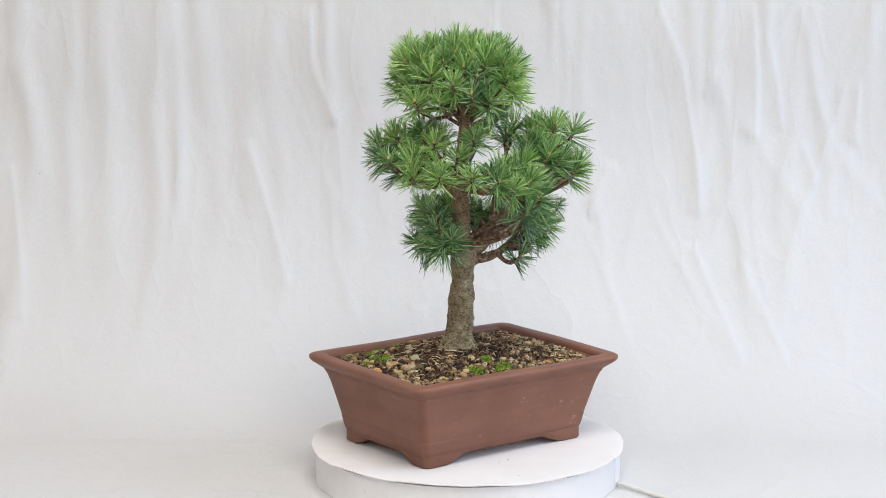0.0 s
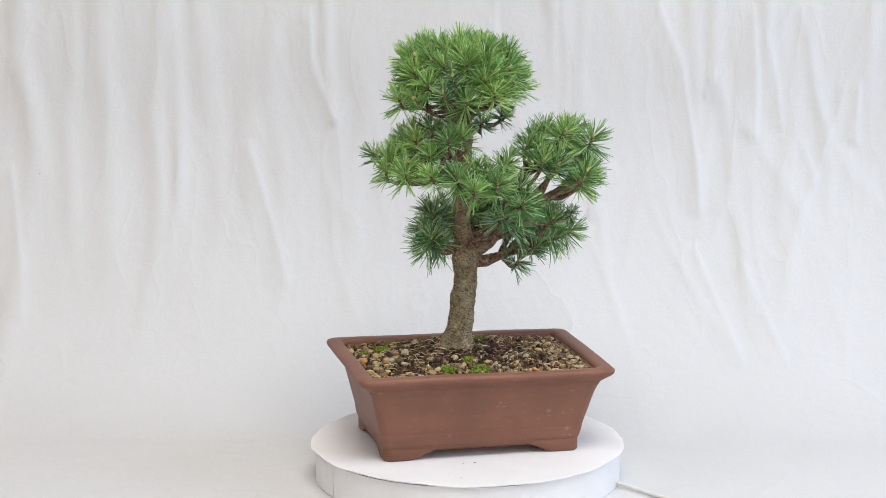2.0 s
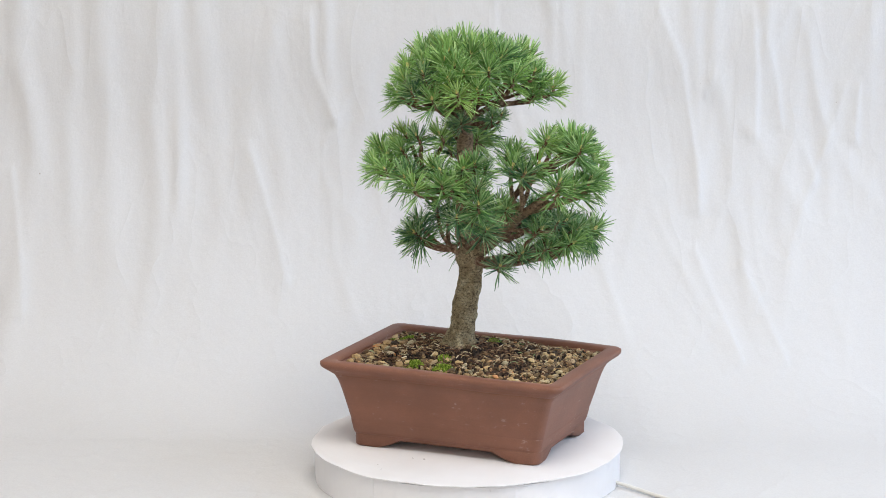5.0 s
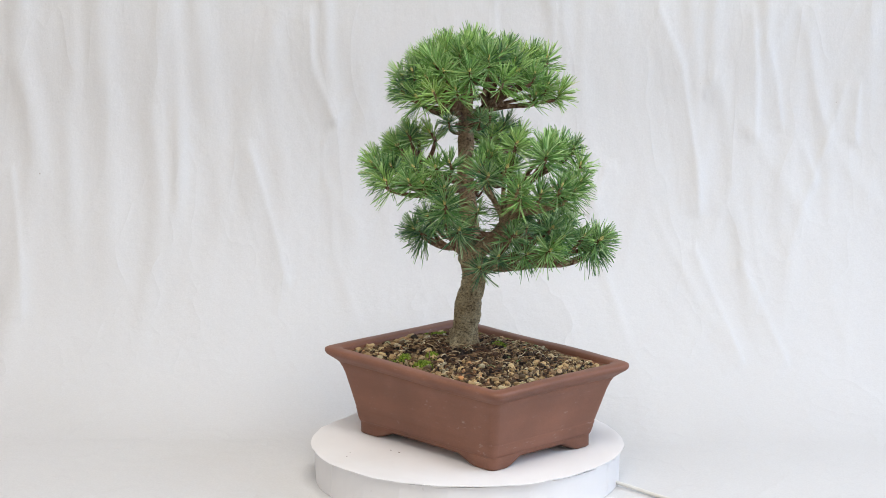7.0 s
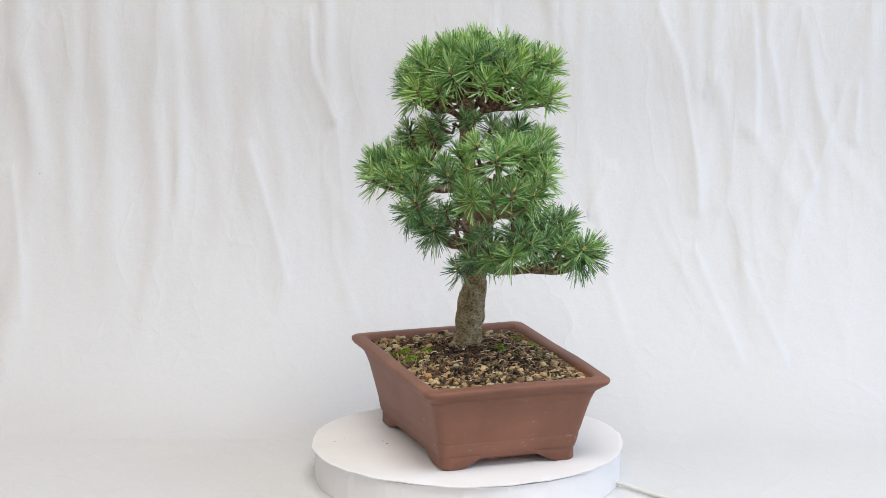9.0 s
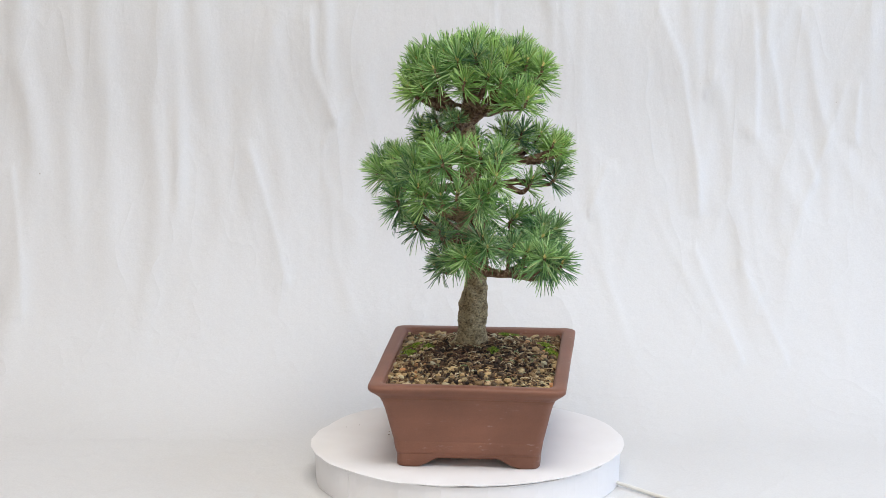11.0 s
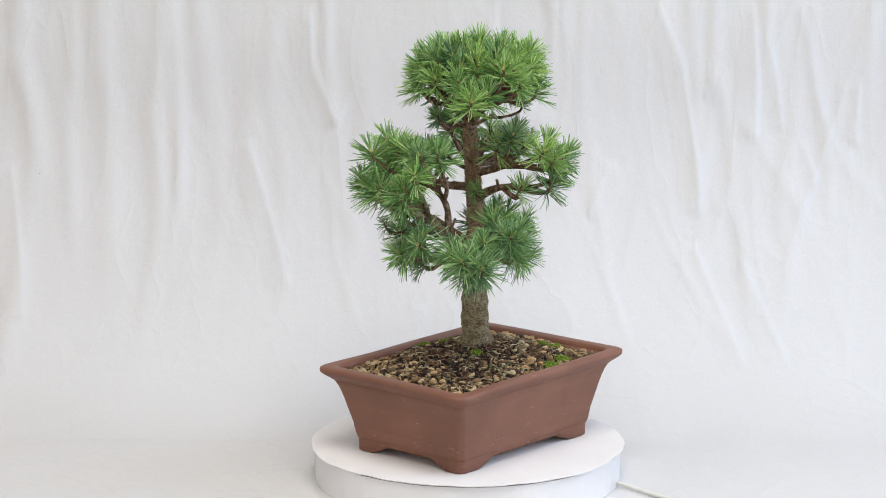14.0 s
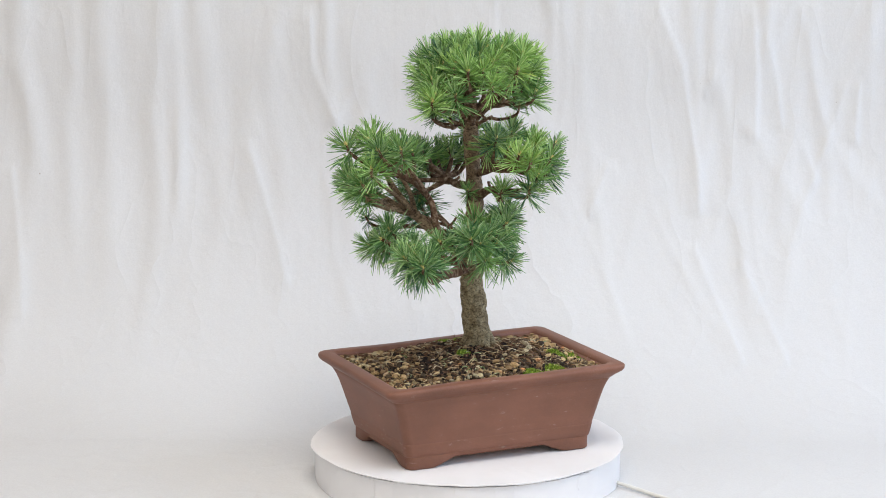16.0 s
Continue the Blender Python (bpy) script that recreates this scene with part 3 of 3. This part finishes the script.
    lit = new("needle_litter", me)
    lit.parent = soil
    tagged(lit, "dry brown fallen pine needles", kind="stuff")
    return soil


MOSS_SPOTS = [(-0.120, 0.044, 0.009), (-0.097, 0.038, 0.010), (-0.100, 0.052, 0.007), (-0.041, -0.066, 0.011), (-0.001, -0.073, 0.012), (-0.048, -0.079, 0.006),
              (-0.072, 0.091, 0.013), (-0.040, 0.099, 0.012), (0.022, 0.032, 0.008), (-0.010, -0.050, 0.008)]


def moss_clump(x, y, size, rng):
    verts, faces = [], []
    for k in range(int(300 * (size / 0.011) ** 2)):
        r, a = size * math.sqrt(rng.random()), rng.uniform(0, 6.3)
        r *= 1 + 0.3 * noise.noise(Vector((math.cos(a) * 2, math.sin(a) * 2, x * 100)))
        px, py = x + r * math.cos(a), y + r * math.sin(a) * 0.8
        z = soil_height(px, py) + 0.0045 * max(0.0, 1 - (r / size) ** 2)
        h, w = rng.uniform(0.0012, 0.0028), rng.uniform(0.0007, 0.0013)
        lean = Vector((rng.uniform(-1, 1), rng.uniform(-1, 1), 0)) * h * 1.1
        off, t = len(verts), rng.uniform(0, 6.3)
        for i in range(3):
            verts.append(Vector((px + w * math.cos(t + 2.1 * i), py + w * math.sin(t + 2.1 * i), z - 0.001)))
        verts.append(Vector((px, py, z + h)) + lean)
        faces += [[off, off + 1, off + 3], [off + 1, off + 2, off + 3], [off + 2, off, off + 3]]
    me = bpy.data.meshes.new("moss_clump")
    me.from_pydata(verts, [], faces)
    me.materials.append(MOSS)
    return tagged(new("moss_clump", me), "small bright green moss cushion on the soil", "moss", "moss on the soil")


# ---- the tree ----
def needle(verts, faces, foot, way, length, width, droop, rng):
    """One three-sided needle, thin, blunt and slightly bent."""
    way = way.normalized()
    side = way.orthogonal().normalized()
    side.rotate(Matrix.Rotation(rng.uniform(0, 6.3), 3, way))
    up = way.cross(side)
    bow = side * rng.uniform(-0.16, 0.16) * length + Vector((0, 0, -droop * length))
    off = len(verts)
    for u, w in ((0.0, 0.8), (0.35, 1.0), (0.7, 1.0), (0.94, 0.8)):
        c = foot + way * (length * u) + bow * (u * u)
        for k in range(3):
            a = 2.0944 * k
            verts.append(c + (side * math.cos(a) + up * math.sin(a)) * width * w)
    verts.append(foot + way * length + bow)
    for i in (0, 1, 2):
        for k in range(3):
            j = (k + 1) % 3
            q = off + 3 * i
            faces.append([q + k, q + j, q + 3 + j, q + 3 + k])
    for k in range(3):
        faces.append([off + 9 + k, off + 9 + (k + 1) % 3, off + 12])


def tuft_mesh(seed, count, length, spread, hang, green):
    """A shoot end pointing up +z, set round with needles in bundles of five, with a bud at the tip."""
    rng = random.Random(seed)
    verts, faces = [], []
    for b in range(count):
        h = (b + 0.5) / count
        a = b * 2.39996 + rng.uniform(-0.25, 0.25)
        tilt = radians(spread * (1 - h) ** 0.7 + 8 + rng.gauss(0, 10))
        foot = Vector((0, 0, -0.015 + 0.015 * h))
        for k in range(5):
            aa, tt = a + rng.gauss(0, 0.15), tilt + rng.gauss(0, 0.11)
            way = Vector((math.sin(tt) * math.cos(aa), math.sin(tt) * math.sin(aa), math.cos(tt)))
            needle(verts, faces, foot + way * 0.0012, way, length * rng.uniform(0.72, 1.14) * (0.80 + 0.20 * (1 - h)), 0.00047 * rng.uniform(0.85, 1.2), rng.uniform(-0.02, 0.08) + hang * rng.random(), rng)
    me = bpy.data.meshes.new("needle_tuft")
    n_green = len(faces)
    # bud: a small pointed scale cone
    off = len(verts)
    for i, (r, z) in enumerate(((0.0012, -0.003), (0.0021, 0.0005), (0.0017, 0.003))):
        for k in range(6):
            verts.append(Vector((r * math.cos(k * 1.047 + i * 0.5), r * math.sin(k * 1.047 + i * 0.5), z)))
    verts.append(Vector((0, 0, 0.0055)))
    for i in (0, 1):
        for k in range(6):
            j = (k + 1) % 6
            faces.append([off + 6 * i + k, off + 6 * i + j, off + 6 * i + 6 + j, off + 6 * i + 6 + k])
    for k in range(6):
        faces.append([off + 12 + k, off + 12 + (k + 1) % 6, off + 18])
    me.from_pydata(verts, [], faces)
    me.materials.append(green)
    me.materials.append(BUD)
    for p in me.polygons:
        p.material_index = 1 if p.index >= n_green else 0
    return me


TRUNK = [(-0.012, 0.003, 0.098, 0.0235), (-0.0115, 0.0035, 0.112, 0.0195), (-0.0106, 0.0039, 0.125, 0.0172), (-0.0075, 0.0052, 0.147, 0.0158), (-0.0048, 0.0065, 0.168, 0.0160), (-0.002, 0.0090, 0.188, 0.0142),
         (0.000, 0.0100, 0.205, 0.0142), (-0.0005, 0.0092, 0.224, 0.0160), (-0.0030, 0.0080, 0.245, 0.0122), (-0.006, 0.0065, 0.279, 0.0105), (-0.007, 0.003, 0.313, 0.0098), (-0.005, 0.001, 0.345, 0.0092),
         (-0.0037, 0.000, 0.370, 0.0088), (-0.0035, -0.001, 0.400, 0.0084), (-0.002, 0.001, 0.422, 0.0062), (0.002, 0.002, 0.445, 0.0040)]


def trunk_at(z):
    for p, q in zip(TRUNK, TRUNK[1:]):
        if p[2] <= z <= q[2]:
            u = (z - p[2]) / (q[2] - p[2])
            return Vector([p[i] + (q[i] - p[i]) * u for i in range(3)]), p[3] + (q[3] - p[3]) * u
    return Vector(TRUNK[-1][:3]), TRUNK[-1][3]


# each branch: height on the trunk, radius, points on its way, shoot ends (pot space)
CROWN_TOP = (0.405, 0.0042, [(0.004, 0.002, 0.445)], [(-0.007, 0.011, 0.492), (0.015, 0.008, 0.491), (0.009, -0.009, 0.490), (-0.017, -0.026, 0.487), (0.025, -0.010, 0.485),
             (-0.046, 0.013, 0.481), (0.042, 0.011, 0.479), (0.016, -0.028, 0.477), (0.024, 0.030, 0.476), (-0.030, 0.030, 0.484), (-0.030, -0.008, 0.487)])
CROWN_WEST = (0.388, 0.0040, [(-0.035, 0.004, 0.418)], [(-0.064, 0.013, 0.472), (-0.070, 0.030, 0.468), (-0.075, 0.000, 0.451), (-0.088, -0.011, 0.427), (-0.070, -0.020, 0.458),
              (-0.050, -0.015, 0.470), (-0.073, -0.040, 0.432), (-0.068, 0.022, 0.440)])
CROWN_NORTH = (0.386, 0.0042, [(0.004, 0.034, 0.416)], [(0.034, 0.073, 0.471), (0.044, 0.089, 0.467), (0.022, 0.090, 0.466), (0.014, 0.091, 0.452), (0.053, 0.073, 0.440), (0.000, 0.070, 0.474),
               (-0.030, 0.072, 0.462), (0.010, 0.055, 0.478), (0.040, 0.050, 0.470)])
CROWN_NORTHWEST = (0.390, 0.0034, [(-0.025, 0.030, 0.425)], [(-0.055, 0.055, 0.455), (-0.020, 0.068, 0.443), (-0.060, 0.058, 0.436), (-0.041, 0.060, 0.480), (-0.050, 0.040, 0.474), (-0.062, 0.052, 0.462)])
CROWN_EAST = (0.392, 0.0040, [(0.036, 0.022, 0.416)], [(0.046, -0.009, 0.472), (0.057, 0.027, 0.457), (0.069, 0.043, 0.452), (0.082, 0.076, 0.434), (0.065, 0.048, 0.428), (0.060, 0.002, 0.452),
              (0.048, 0.032, 0.470), (0.072, 0.062, 0.442)])
CROWN_SOUTH = (0.390, 0.0042, [(0.002, -0.030, 0.412)], [(0.019, -0.055, 0.461), (-0.034, -0.061, 0.456), (0.002, -0.069, 0.454), (0.033, -0.050, 0.444), (-0.045, -0.065, 0.442), (0.015, -0.072, 0.438),
               (-0.020, -0.067, 0.428), (0.007, -0.060, 0.467), (-0.010, -0.048, 0.474), (-0.040, -0.042, 0.468), (0.040, -0.038, 0.460), (-0.060, -0.050, 0.450)])
MIDDLE_WEST = (0.318, 0.0052, [(-0.030, -0.026, 0.326), (-0.060, -0.040, 0.330)], [(-0.041, -0.062, 0.384), (-0.017, -0.046, 0.384), (-0.117, 0.001, 0.360), (-0.104, -0.026, 0.360), (-0.109, -0.036, 0.345),
               (-0.066, -0.094, 0.349), (-0.085, -0.050, 0.355), (-0.060, -0.060, 0.366), (-0.090, -0.010, 0.368), (-0.092, -0.066, 0.346), (-0.070, -0.025, 0.378)])
MIDDLE_SOUTH = (0.312, 0.0050, [(0.000, -0.036, 0.312), (0.004, -0.062, 0.318)], [(0.032, -0.062, 0.357), (0.027, -0.076, 0.350), (0.002, -0.091, 0.348), (-0.035, -0.107, 0.340), (0.010, -0.108, 0.338),
                (0.018, -0.090, 0.334), (0.045, -0.078, 0.330), (0.045, -0.084, 0.312), (-0.012, -0.080, 0.350), (-0.020, -0.112, 0.334), (-0.040, -0.090, 0.348)])
MIDDLE_NORTH = (0.328, 0.0044, [(-0.010, 0.030, 0.336), (-0.016, 0.058, 0.346)], [(-0.004, 0.066, 0.384), (-0.019, 0.104, 0.370), (-0.030, 0.113, 0.364), (-0.055, 0.107, 0.364),
                (-0.020, 0.070, 0.372), (-0.045, 0.085, 0.376), (-0.062, 0.092, 0.350), (-0.035, 0.045, 0.388), (-0.005, 0.045, 0.372)])
MIDDLE_NORTH_LOW = (0.298, 0.0056, [(-0.010, 0.030, 0.312), (-0.014, 0.058, 0.319)], [(-0.031, 0.106, 0.330), (-0.008, 0.078, 0.325), (-0.040, 0.108, 0.341)])
EAST_LIMB = (0.222, 0.0046, [(0.026, 0.006, 0.246), (0.046, 0.010, 0.270), (0.054, 0.012, 0.300), (0.074, 0.006, 0.325), (0.105, 0.000, 0.338)],
             [(0.114, -0.028, 0.387), (0.130, 0.002, 0.381), (0.152, -0.020, 0.373), (0.135, 0.042, 0.374), (0.110, 0.047, 0.373), (0.091, 0.043, 0.370), (0.128, 0.023, 0.374), (0.078, -0.038, 0.367),
              (0.064, -0.031, 0.369)])
EAST_LIMB_LOW = (0.224, 0.0072, [(0.026, 0.004, 0.244), (0.050, 0.004, 0.266), (0.072, -0.002, 0.286), (0.104, -0.004, 0.302)],
                 [(0.106, -0.037, 0.358), (0.146, 0.045, 0.355), (0.097, -0.057, 0.349), (0.134, -0.046, 0.338), (0.154, 0.036, 0.338), (0.145, -0.020, 0.328), (0.156, 0.027, 0.329), (0.133, -0.039, 0.328),
                  (0.156, 0.002, 0.336), (0.144, 0.019, 0.322), (0.080, -0.055, 0.355)])
LOW_SOUTH = (0.232, 0.0046, [(0.008, -0.022, 0.256)], [(0.021, -0.088, 0.294), (0.035, -0.067, 0.290), (0.050, -0.060, 0.278)])
LOW_WEST = (0.226, 0.0048, [(-0.026, -0.008, 0.240)], [(-0.046, 0.006, 0.288), (-0.054, -0.040, 0.262), (-0.061, -0.031, 0.258), (-0.058, -0.014, 0.274), (-0.040, 0.030, 0.280)])
LOW_NORTHWEST = (0.222, 0.0032, [(-0.014, 0.022, 0.232)], [(-0.030, 0.046, 0.240)])
LOW_EAST = (0.222, 0.0060, [(0.030, -0.004, 0.226), (0.064, -0.004, 0.236)], [(0.103, -0.017, 0.274), (0.115, 0.026, 0.276), (0.129, 0.031, 0.269), (0.134, 0.008, 0.257), (0.111, -0.008, 0.252),
            (0.082, -0.028, 0.247), (0.056, -0.034, 0.232)])
LOW_TWIG = (0.240, 0.0029, [(0.040, -0.012, 0.262), (0.080, -0.018, 0.270)], [(0.126, -0.023, 0.287)])
LOW_NORTHEAST = (0.220, 0.0064, [(0.034, 0.030, 0.216), (0.070, 0.066, 0.222)], [(0.120, 0.081, 0.262), (0.125, 0.098, 0.257), (0.108, 0.114, 0.252), (0.115, 0.120, 0.249), (0.116, 0.104, 0.246),
                 (0.095, 0.090, 0.262), (0.100, 0.060, 0.262), (0.080, 0.094, 0.272)])
LOW_NORTH = (0.228, 0.0050, [(0.014, 0.034, 0.238), (0.024, 0.062, 0.246)], [(-0.015, 0.078, 0.284), (0.049, 0.094, 0.279), (0.049, 0.106, 0.275), (0.033, 0.105, 0.265), (0.012, 0.090, 0.278), (0.002, 0.085, 0.262),
             (0.060, 0.082, 0.268), (0.018, 0.060, 0.285), (0.022, 0.100, 0.245), (-0.018, 0.082, 0.238)])
CROWN_SHOOT_EAST = (0.384, 0.0027, [(0.024, -0.004, 0.394)], [(0.048, -0.008, 0.410), (0.036, -0.017, 0.406)])
CROWN_SHOOT_SOUTH = (0.380, 0.0027, [(0.002, -0.020, 0.390)], [(0.008, -0.038, 0.403)])
CROWN_SHOOT_NORTH = (0.384, 0.0027, [(-0.022, 0.020, 0.399)], [(-0.046, 0.046, 0.418)])
LIMB_SHOOT = (0.244, 0.0027, [(0.036, -0.024, 0.280)], [(0.073, -0.053, 0.304)])
TRUNK_SHOOT = (0.300, 0.0020, [(0.004, 0.014, 0.308)], [(0.008, 0.020, 0.317)])
BRANCHES = [CROWN_TOP, CROWN_WEST, CROWN_NORTH, CROWN_NORTHWEST, CROWN_EAST, CROWN_SOUTH, MIDDLE_WEST, MIDDLE_SOUTH, MIDDLE_NORTH, MIDDLE_NORTH_LOW, EAST_LIMB, EAST_LIMB_LOW,
            LOW_SOUTH, LOW_WEST, LOW_NORTHWEST, LOW_EAST, LOW_TWIG, LOW_NORTHEAST, LOW_NORTH, CROWN_SHOOT_EAST, CROWN_SHOOT_SOUTH, CROWN_SHOOT_NORTH, LIMB_SHOOT, TRUNK_SHOOT]


def pine_tree():
    rng = random.Random(5)
    tree = tagged(new("pine_bonsai"), "green five-needle pine bonsai with a thick grey-brown trunk", "bonsai tree")
    bm = bmesh.new()
    line = smooth_line(TRUNK, 14)
    tube(bm, [p[:3] for p in line], [p[3] for p in line], 48, 0, 0.20)
    for a, ln in ((200, 0.030), (285, 0.034), (330, 0.030), (20, 0.032), (100, 0.030), (150, 0.026)):
        c, s = math.cos(radians(a)), math.sin(radians(a))
        x, y = TRUNK_BASE
        pts = smooth_line([(x + 0.008 * c, y + 0.008 * s, 0.134), (x + 0.017 * c, y + 0.017 * s, 0.119), (x + ln * c, y + ln * s, 0.108)], 5)
        tube(bm, pts, [0.0085 - 0.0045 * i / len(pts) for i in range(len(pts))], 12, 0, 0.25)
    part("trunk", bm, BARK, tree, "ridged grey-brown bark trunk")
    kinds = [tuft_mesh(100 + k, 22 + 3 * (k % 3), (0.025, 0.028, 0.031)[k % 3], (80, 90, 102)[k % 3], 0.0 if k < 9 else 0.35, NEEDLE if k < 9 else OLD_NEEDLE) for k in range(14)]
    for start, radius, way, ends in BRANCHES:
        weak = 0.58 if radius < 0.003 else 0.0       # thin side shoots carry small tufts
        p0, r0 = trunk_at(start)
        way = [Vector(w) for w in way]
        hub = way[-1]
        bm = bmesh.new()
        line = smooth_line([p0, *way], 7)
        n = len(line)
        tube(bm, line, [radius * (1.2 - 0.6 * i / (n - 1)) for i in range(n)], 12, 0, 0.22, start * 90)
        limb_ends = []
        for e in ends:
            e = Vector(e) * 0.99 + Vector((0, 0, -0.004 if e[2] > 0.484 else 0.002 if e[2] > 0.45 else 0.0)) + Vector((rng.uniform(-1, 1), rng.uniform(-1, 1), rng.uniform(-1, 1))) * 0.002
            out = Vector((e.x - p0.x, e.y - p0.y, max(e.z - p0.z, 0) * 0.6)).normalized()
            aim = (out * 0.75 + Vector((0, 0, 1.0 if e.z > 0.3 else 0.5)) + Vector((rng.uniform(-0.3, 0.3), rng.uniform(-0.3, 0.3), rng.uniform(-0.15, 0.15)))).normalized()
            base = e - aim * 0.013
            fork = Vector(line[int((n - 1) * rng.uniform(0.62, 1.0))])
            bend = fork.lerp(base, 0.5) + Vector((rng.uniform(-0.006, 0.006), rng.uniform(-0.006, 0.006), rng.uniform(-0.008, 0.0)))
            q = smooth_line([fork, bend, base, e], 5)
            thick = min(radius * 0.5, 0.0026)
            tube(bm, q, [thick * (1 - 0.6 * i / (len(q) - 1)) + 0.0008 for i in range(len(q))], 7, 0, 0.3, e.x * 300)
            limb_ends.append((e, aim))
        for k in range(3 if radius > 0.0045 else 1):
            p = Vector(line[int(n * rng.uniform(0.3, 0.8))])
            way_out = Vector((rng.uniform(-1, 1), rng.uniform(-1, 1), rng.uniform(0.1, 1))).normalized()
            long = rng.uniform(0.006, 0.014)
            tube(bm, [p, p + way_out * long * 0.5, p + way_out * long + Vector((0.001, 0, 0.001))], [0.0024, 0.0018, 0.0014], 7, 0, 0.3, k * 5.0)
        limb = part("branch", bm, BARK if radius > 0.0065 else TWIG, tree)
        for e, aim in limb_ends:
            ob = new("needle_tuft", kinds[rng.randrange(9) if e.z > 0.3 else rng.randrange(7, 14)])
            ob.parent = limb
            turn = aim.to_track_quat("Z", "Y").to_matrix().to_4x4()
            ob.matrix_basis = Matrix.Translation(e) @ turn @ Matrix.Rotation(rng.uniform(0, 6.3), 4, "Z") @ Matrix.Scale(rng.uniform(0.9, 1.1) * (weak if weak else 1.05 if e.z < 0.3 else 0.97), 4)
    return tree


def soil_crumb(x, y, size, seed):
    rng = random.Random(seed)
    bm = stone_bm(rng)
    for v in bm.verts:
        v.co = Vector((x + v.co.x * size * 1.6, y + v.co.y * size, size * 0.5 + v.co.z * size * 0.5))
    return tagged(obj("soil_crumb", bm, CRUMB, smooth=False), "dark crumb of soil lying on the white paper", "soil crumb", "crumbs on the paper")


def dead_twig(x, y):
    bm = bmesh.new()
    z = soil_height(x, y)
    tube(bm, [(x, y, z - 0.002), (x + 0.0006, y, z + 0.005), (x - 0.0004, y + 0.001, z + 0.011)], [0.0008, 0.0007, 0.0004], 6, 0, 0.2)
    return tagged(obj("dead_twig", bm, TWIG), "short dark dead twig standing in the soil", "twig")


room()
backdrop_cloth()
power_cable()
TABLE = turntable()
POT = bonsai_pot()
SOIL_BED = pot_soil()
moss_rng = random.Random(3)
MOSSES = [moss_clump(x, y, s * 1.15, moss_rng) for x, y, s in MOSS_SPOTS]
TREE = pine_tree()
CRUMBS = [soil_crumb(-0.015, -0.098, 0.0010, 1), soil_crumb(-0.029, -0.099, 0.0007, 2), soil_crumb(-0.045, -0.155, 0.0006, 3), soil_crumb(-0.056, -0.140, 0.0005, 4)]
STICK = dead_twig(-0.008, -0.056)


# ---- what turns ----
def motions():
    rows = [(t, pose(0, 0, TOP, 0, 0, 37.65 - 12.026 * t)) for t in range(17)]
    for thing in (TABLE, POT, SOIL_BED, TREE, STICK, *MOSSES, *CRUMBS):
        walk(thing, rows)


motions()
